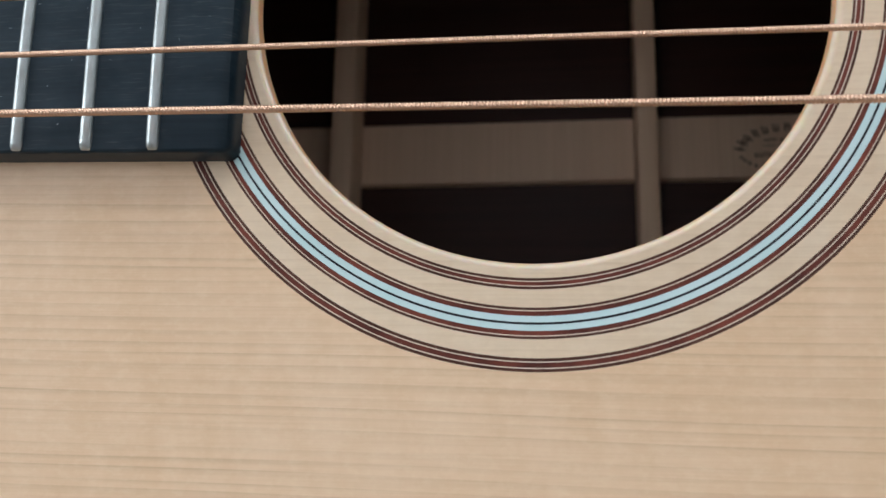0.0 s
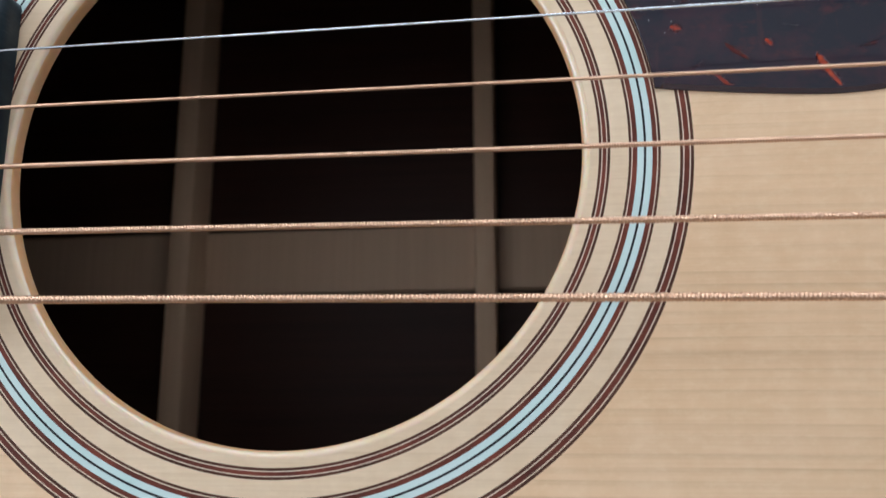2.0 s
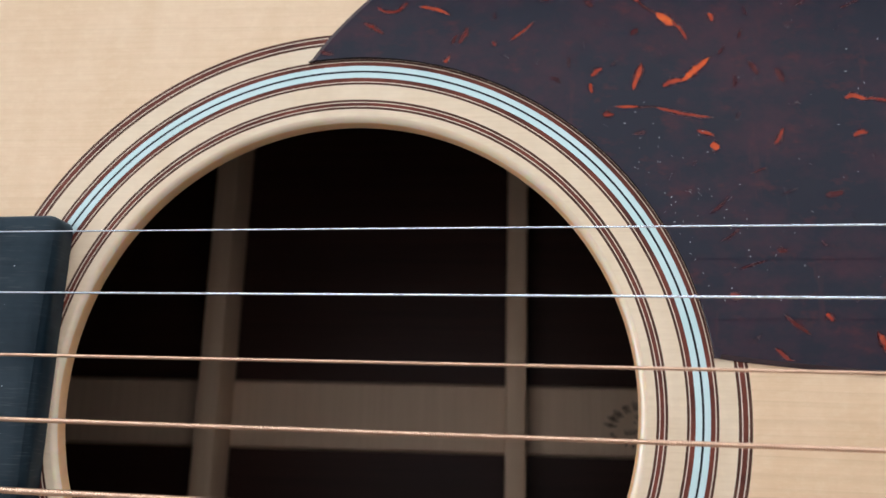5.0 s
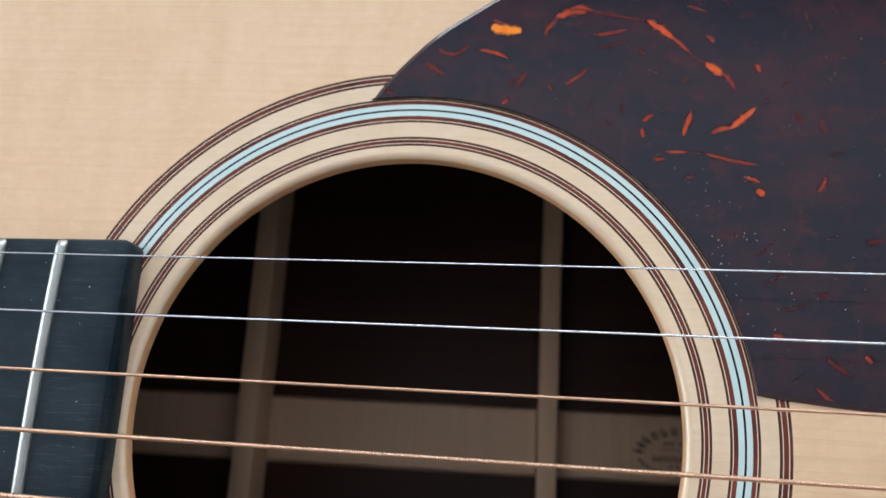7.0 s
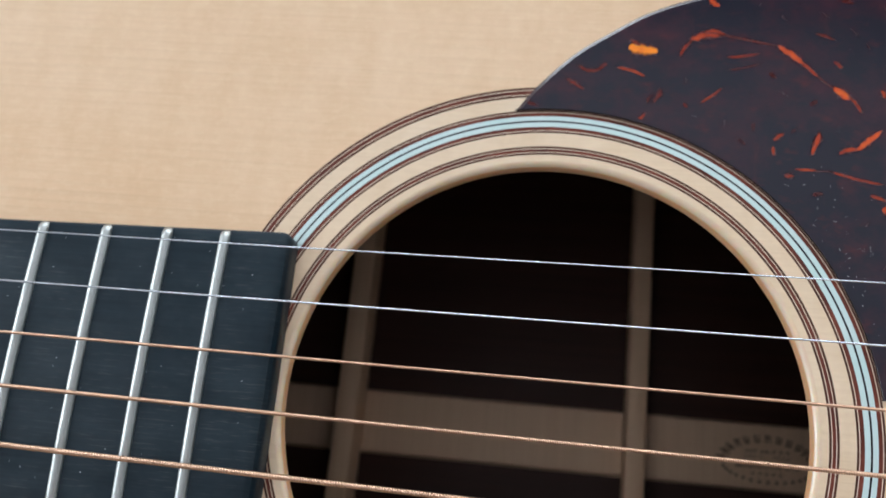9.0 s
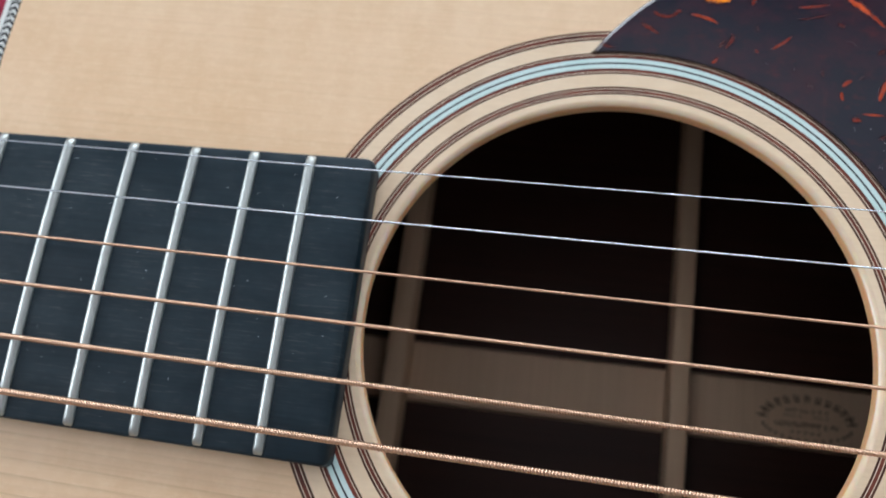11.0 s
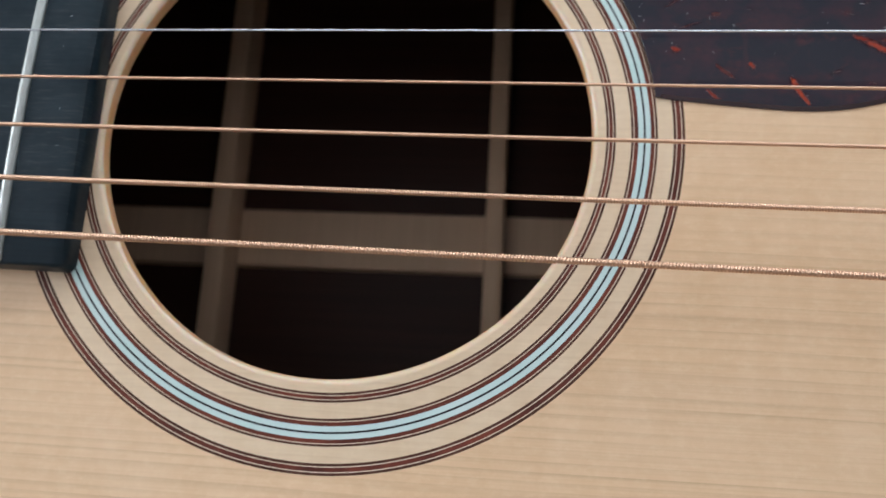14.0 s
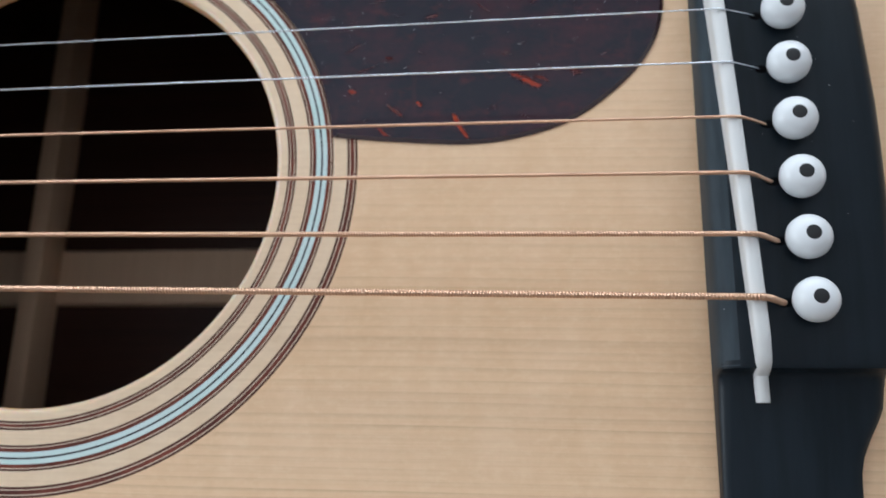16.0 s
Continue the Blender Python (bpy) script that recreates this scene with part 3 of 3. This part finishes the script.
streak((98.7, 21.3), (101.3, 20.5), (103.9, 19.5), 1.07, 0.22, 0.78)
streak((101.3, 20.2), (103.4, 19.0), (105.6, 18.2), 1.30, 0.36, 0.90)
streak((103.9, 20.6), (105.6, 20.1), (107.2, 19.0), 0.71, 0.14, 0.65)
streak((64.3, 18.5), (65.2, 18.1), (66.2, 17.8), 0.99, 0.32, 0.85)
streak((79.2, 15.4), (79.7, 14.9), (80.2, 14.0), 0.85, 0.25, 0.85)
streak((72.8, 15.1), (74.4, 13.5), (76.7, 11.9), 0.61, 0.09, 0.65)
streak((108.4, 8.3), (109.4, 8.8), (110.3, 9.2), 0.81, 0.18, 0.70)
streak((111.7, 21.7), (112.9, 21.1), (114.1, 20.7), 1.17, 0.04, 0.50)

# dim wisps that swirl through the shell
EDGE = pickguard_outline()


def inside(x, y):
    hit = False
    for (ax, ay), (bx, by) in zip(EDGE, EDGE[1:] + EDGE[:1]):
        if (ay > y) != (by > y) and x < ax + (y - ay) * (bx - ax) / (by - ay):
            hit = not hit
    return hit


for _ in range(900):
    x, y = random.choice((random.uniform(0, 70), random.uniform(0, 70), random.uniform(0, 128))), random.uniform(8, 92)
    long = random.uniform(1.8, 5.0)
    if math.hypot(x, y) < 67 or not all(inside(x + dx, y + dy) for dx, dy in ((4, 0), (-4, 0), (0, 4), (0, -4))):
        continue
    if len(taken) > 190 or any(math.hypot(x - a, y - b) < long / 2 + 0.9 + r for a, b, r in taken):
        continue
    cx, cy = (44, 70) if x < 78 else (100, 40)
    turn = math.atan2(y - cy, x - cx) + math.pi / 2 + random.gauss(0, 0.4)
    c, d, bow = math.cos(turn) * long / 2, math.sin(turn) * long / 2, random.uniform(-0.15, 0.15)
    streak((x - c, y - d), (x - bow * d, y + bow * c), (x + c, y + d), random.uniform(0.25, 0.7), random.uniform(0.0, 0.1), random.uniform(0.15, 0.42))

# ---- fretboard ----
SADDLE_X = 139.13
SCALE = 645.2


def half_width(x):
    return 30.5 + 0.0183 * (x + 64.7)


def fretboard_outline(end=-50.75, nut=SADDLE_X - SCALE, y0=-0.3, r=1.9):
    pts = [(nut, y0 - half_width(nut)), (end - 2.8, y0 - half_width(end) - 0.22)]
    h = half_width(end) + 0.25
    for cx, cy, a0 in ((end - r, y0 - h + r, -90), (end - r, y0 + h - r, 0)):
        pts += [(cx + r * math.cos(radians(a)), cy + r * math.sin(radians(a))) for a in range(a0, a0 + 91, 15)]
    pts += [(end - 2.8, y0 + half_width(end) + 0.22), (nut, y0 + half_width(nut))]
    out = []
    for a, b in zip(pts, pts[1:] + pts[:1]):
        n = 1 if math.dist(a, b) < 5 else 12
        out += [(a[0] + (b[0] - a[0]) * i / n, a[1] + (b[1] - a[1]) * i / n) for i in range(n)]
    return out


RADIUS = 406.0      # of the fretboard's crown


def crowned(verts, low=4.0):
    return [(x, y, z - (y + 0.3) ** 2 / (2 * RADIUS) if z > low else z) for x, y, z in verts]


def fretboard_mesh():
    """A plate with rounded edges whose face is crowned across."""
    outline = fretboard_outline()
    verts, faces = slab(outline, 0.15, 6.6, 0.7)
    faces = faces[:-1]
    n = len(outline)
    top, base = len(verts) - n, len(verts)
    face = [verts[top + i] for i in range(n)]
    rings = 8
    for r in range(1, rings + 1):
        verts += [(x, -0.3 + (y + 0.3) * (1 - r / rings), z) for x, y, z in face]
    ids = [[top + i for i in range(n)]] + [[base + (r - 1) * n + i for i in range(n)] for r in range(1, rings + 1)]
    for a, b in zip(ids, ids[1:]):
        faces += [(a[i], a[(i + 1) % n], b[(i + 1) % n], b[i]) for i in range(n)]
    verts = crowned(verts)
    for i, (x, y, z) in enumerate(verts):
        if z > 4.0 and x > -53.6:
            u = min(1.0, (x + 53.6) / 2.85)
            verts[i] = (x, y, z - 2.2 * (1 - math.sqrt(1 - u * u)))
    return verts, faces


fretboard = part("fretboard", *fretboard_mesh(), EBONY, guitar, "black ebony fretboard with a satin sheen", sharp=50)
neck_x = np.linspace(SADDLE_X - SCALE, -146.6, 14)
part("neck", *loft([[(x, -0.3 + half_width(x) * 0.97 * math.cos(a), 0.1 + (22 if x < -190 else 22 + (x + 190) * 0.9) * math.sin(a)) for a in np.linspace(math.pi, 2 * math.pi, 13)] for x in neck_x]),
     streaked("mahogany", (0.16, 0.07, 0.04), (0.10, 0.04, 0.025), (10, 500, 300), 0.4), guitar, "dark mahogany neck")


def fret(x):
    h, rings = half_width(x) - 0.1, []
    ends = [(-h, 0.05), (-h + 0.2, 0.4), (-h + 0.6, 0.72), (-h + 1.0, 0.93), (-h + 1.6, 1.0)]
    for y, f in ends + [(h * k / 6, 1.0) for k in range(-5, 6)] + [(-y, f) for y, f in reversed(ends)]:
        rings.append([(x - 0.1 + (0.65 + 0.45 * min(1.0, f * 1.3)) * math.cos(a), y - 0.3, 6.5 + 1.1 * f * math.sin(a)) for a in np.linspace(0, math.pi, 11)])
    verts, faces = loft(rings)
    return crowned(verts), faces


for k in range(1, 21):
    part("fret", *fret(SADDLE_X - SCALE * 2 ** (-k / 12)), NICKEL, fretboard, "silver fret wire", sharp=60)
part("nut", *box(SADDLE_X - SCALE - 5, SADDLE_X - SCALE, -22.8, 22.2, 0, 9), BONE, guitar, "white bone nut")

# ---- bridge ----
BRIDGE_H = 9.0


def bridge():
    rings = []
    ys = [-76, -75.4, -74, -70, -64, -60, -57, -54, -51, -48.5, -45, -43.4, -42.7, -42.3, -42.0, -41.2, -38, -30, -20, -10]
    ys = ys + [0] + [-y for y in reversed(ys)]
    for y in ys:
        a = abs(y)
        xb = float(np.interp(a, [0, 10, 20, 30, 38, 42, 48.5, 52, 54.5, 57, 60, 74, 75.4, 76], [170.1, 170.0, 169.5, 168.9, 167.9, 167.0, 166.1, 164.6, 163.2, 162.2, 161.6, 161.1, 160.6, 159.3]))
        h = float(np.interp(a, [0, 41.2, 42.0, 42.3, 42.7, 43.4, 45, 60, 74, 75.4, 76], [BRIDGE_H, BRIDGE_H, 8.7, 7.0, 5.9, 5.4, 5.0, 3.6, 2.7, 2.4, 1.6]))
        xf = 136.75 + (0 if a < 74 else (a - 74) * 0.6)
        k = h / BRIDGE_H
        sec = [(xf, 0.0), (xf + 0.2 * k, h * 0.5), (xf + 0.4 * k, h * 0.74), (xf + 0.9 * k, h * 0.82), (xf + 2.2 * k, h * 0.90), (xf + 3.4 * k, h * 0.97), (xf + 4.2 * k, h),
               (xb - 3.0, h), (xb - 1.6, h - 0.8 * k), (xb - 0.6, h - 2.4 * k), (xb, 0.0)]
        rings.append([(x, y, z) for x, z in sec])
    return loft(rings)


bridge_ob = part("bridge", *bridge(), BRIDGE_EBONY, guitar, "black ebony belly bridge", sharp=40)


def front_bevel():
    """The sanded slope along the front edge of the bridge's raised middle, its sky sheen put into the colour."""
    rings = []
    for y in np.linspace(-41.6, 41.6, 45):
        a = abs(float(y))
        k = float(np.interp(a, [0, 41.2, 42.0, 42.3, 42.7, 43.4, 45, 60, 74], [BRIDGE_H, BRIDGE_H, 8.7, 7.0, 5.9, 5.4, 5.0, 3.6, 2.7])) / BRIDGE_H
        line = [(136.73, 0.02), (136.75 + 0.2 * k, 0.5), (136.75 + 0.4 * k, 0.74), (136.75 + 0.9 * k, 0.82), (136.75 + 2.2 * k, 0.90), (136.75 + 3.4 * k, 0.97)]
        rings.append([(x - 0.02, float(y), z * k * BRIDGE_H + 0.04) for x, z in line] + [(x + 0.1, float(y), z * k * BRIDGE_H - 0.2) for x, z in reversed(line)])
    return loft(rings)


part("front_bevel", *front_bevel(), SANDED_SHEEN, bridge_ob, "sanded greyish front bevel")


def saddle():
    rings = []
    ys = [-47.8, -44, -43.2, -42.3, -41.0, -40, -38.2, -36.8, -34, -30, -24, -16, -8, 0, 8, 16, 24, 30, 36, 38, 40, 41.4, 44, 47.8]
    for y in ys:
        z = float(np.interp(y, [-47.8, -43.2, -42.3, -41.0, -38.3, -36.8, -30, -18, -7, 5, 16, 27, 37, 41.0, 42.3, 47.8], [6.0, 6.9, 9.3, 10.3, 11.2, 11.7, 12.15, 12.75, 13.15, 13.25, 13.25, 13.2, 12.4, 10.3, 9.3, 6.0]))
        c = 141.62 - y * 0.0593
        w = 1.25 if abs(y) > 41 else 1.45
        rings.append([(c + dx * w, y, zz) for dx, zz in ((-1, 3), (-1, z - 1.1), (-0.9, z - 0.55), (-0.65, z - 0.2), (-0.25, z), (0.4, z - 0.05), (0.82, z - 0.35), (1, z - 0.9), (1, 3))])
    return loft(rings)


part("saddle", *saddle(), BONE, bridge_ob, "white bone saddle")

STRINGS = [  # at the last fret: y, z; at the saddle: y, z; radius, pitch of the winding
    (26.4, 9.7, 27.2, 13.38, 0.155, None), (15.8, 10.36, 15.75, 13.48, 0.205, None), (5.45, 11.0, 4.4, 13.57, 0.31, 0.30),
    (-4.8, 11.53, -6.75, 13.58, 0.42, 0.40), (-15.6, 11.8, -18.45, 13.32, 0.55, 0.50), (-26.25, 11.87, -30.0, 12.9, 0.69, 0.60)]
PIN_Z = BRIDGE_H


def pin_place(k):
    return 152.4 + 0.18 * k, 27.85 - 11.62 * k


def string_path(k, step):
    ya, za, yb, zb, r, pitch = STRINGS[k]
    xa, xb = -64.1, 141.2 - yb * 0.0593
    px, py = pin_place(k)
    slope_y, slope_z = (yb - ya) / (xb - xa), (zb - za) / (xb - xa)
    xs = [SADDLE_X - SCALE]
    while xs[-1] < -150:
        xs.append(xs[-1] + 6)
    while xs[-1] < xb - 0.6:
        xs.append(xs[-1] + step)
    pts = [(x, ya + slope_y * (x - xa), za + slope_z * (x - xa)) for x in xs]
    end = (px - 4.7, py, BRIDGE_H - 0.3)
    bend = curve_through([pts[-1], (xb + 0.7, yb, zb - 0.12), (xb + 2.4, yb + (py - yb) * 0.2, zb - 0.9), (px - 5.5, py, BRIDGE_H + 0.55), end],
                         steps=max(4, int(2.6 / step)))
    return pts + [tuple(q) for q in bend[1:]]


for k, (ya, za, yb, zb, r, pitch) in enumerate(STRINGS):
    pts = string_path(k, pitch / 10 if pitch else 1.0)
    part("string", *tube(pts, r, 12 if pitch else 8, pitch), BRONZE if pitch else STEEL, guitar,
         "bronze wound string" if pitch else "thin plain steel string", sharp=180)

for k in range(6):
    px, py = pin_place(k)
    prof = [(0.0, 8.0), (2.6, 8.0), (2.7, 9.1), (3.3, 9.5), (3.85, 10.3), (4.1, 11.4), (4.0, 12.5), (3.6, 13.4), (2.9, 14.1), (2.1, 14.5), (1.35, 14.67)]
    pin = part("bridge_pin", *lathe(prof, 32, False, (px, py)), PIN_WHITE, guitar, "white bridge pin with a black dot", sharp=60)
    part("dot", *lathe([(1.35, 14.66), (1.2, 14.72), (0.7, 14.77), (0.0, 14.78)], 24, False, (px, py)), BLACK, pin, "black dot", sharp=60)
    # the shade inside the string slot, drawn as a black disc on the bridge
    slot = [(px - 4.5 + 1.25 * math.cos(a), py + 0.85 * math.sin(a)) for a in np.linspace(0, 2 * math.pi, 17)[:-1]]
    part("pin_slot", *slab(slot, 8.5, 9.03, 0.02), SLOT_SHADE, bridge_ob, "dark string slot")

# ---- burnt stamp inside, its lettering as plain bars ----
def bar_mark(x, y, wide, high, turn, z):
    c, d = math.cos(radians(turn)), math.sin(radians(turn))
    return [(x + u * c - v * d, y + u * d + v * c, z) for u, v in ((-wide / 2, -high / 2), (wide / 2, -high / 2), (wide / 2, high / 2), (-wide / 2, high / 2))]


def stamp():
    verts, faces, z = [], [], FLOOR_IN + 1.53

    def mark(*args):
        faces.append(tuple(range(len(verts), len(verts) + 4)))
        verts.extend(bar_mark(*args, z))

    for k in range(13):
        a = 172 - 164 * k / 12
        x, y = 65.3 + 12.8 * math.cos(radians(a)), -0.2 + 6.9 * math.sin(radians(a))
        turn = math.degrees(math.atan2(6.9 * math.cos(radians(a)), -12.8 * math.sin(radians(a)))) + 180
        mark(x - 0.55, y, 0.55, 2.3, turn)
        mark(x + 0.5, y - 0.1, 0.5, 2.0, turn)
        mark(x, y + random.choice((-0.7, 0.0, 0.7)), 1.2, 0.55, turn)
    for k in range(15):
        a = 195 + 150 * k / 14
        mark(65.3 + 12.8 * math.cos(radians(a)), -0.4 + 5.0 * math.sin(radians(a)), 0.8, 0.9, 0)
    for y, left, right, high in ((3.1, 59.4, 71.6, 0.9), (1.5, 59.0, 63.6, 0.5), (1.5, 67.0, 71.6, 0.5), (-1.0, 56.6, 73.8, 1.4), (-3.2, 61.0, 70.0, 0.8)):
        x = left
        while x < right:
            mark(x, y, 0.42, high, 0)
            mark(x + 0.45, y + random.choice((-0.3, 0.3)) * high, 0.6, high * 0.35, 0)
            x += random.choice((1.15, 1.3, 1.9))
    return verts, faces


tagged(part("stamp", *stamp(), BURNT, centre_strip, "faint burnt oval stamp"), kind="stuff")


# ---- dust ----
def dust():
    verts, faces = [], []

    def speck(x, y, z, size, turn, long=1.0):
        k = len(verts)
        c, d = math.cos(turn), math.sin(turn)
        for u, v, h in ((-long, -0.5, 0), (long, -0.4, 0), (long * 0.8, 0.5, 0), (-long * 0.7, 0.4, 0), (0, 0, 0.6)):
            verts.append((x + size * (u * c - v * d), y + size * (u * d + v * c), z + h * size))
        faces.extend([(k, k + 1, k + 4), (k + 1, k + 2, k + 4), (k + 2, k + 3, k + 4), (k + 3, k, k + 4), (k + 3, k + 2, k + 1, k)])

    def crown(y):
        return 6.6 - (y + 0.3) ** 2 / (2 * RADIUS)

    for _ in range(65):
        a, r = radians(random.uniform(12, 48)), 63 + abs(random.gauss(0, 8))
        speck(r * math.cos(a), r * math.sin(a), 0.63, random.uniform(0.04, 0.11), random.uniform(0, 3), random.uniform(0.6, 1.6))
    for _ in range(85):
        x, y = random.uniform(66, 120), random.uniform(18, 75)
        speck(x, y, 0.63, random.uniform(0.04, 0.11), random.uniform(0, 3), random.uniform(0.6, 2.2))
    for _ in range(75):
        x, y = random.uniform(-140, -54), random.uniform(-28, 28)
        speck(x, y, crown(y) + 0.01, random.uniform(0.05, 0.12), random.uniform(0, 3), random.uniform(0.6, 2.2))
    for _ in range(14):
        x, y = random.uniform(137.5, 165), random.uniform(-38, 30)
        speck(x, y, BRIDGE_H + 0.01, random.uniform(0.05, 0.1), random.uniform(0, 3))
    for _ in range(10):
        speck(random.uniform(-130, 130), random.uniform(-130, -70), 0.01, random.uniform(0.06, 0.1), random.uniform(0, 3))
    return verts, faces


specks = part("dust", *dust(), DUST)
specks.location = (0, 0, TOP)
tagged(specks, "fine pale dust specks lying on the guitar", "dust", kind="stuff")
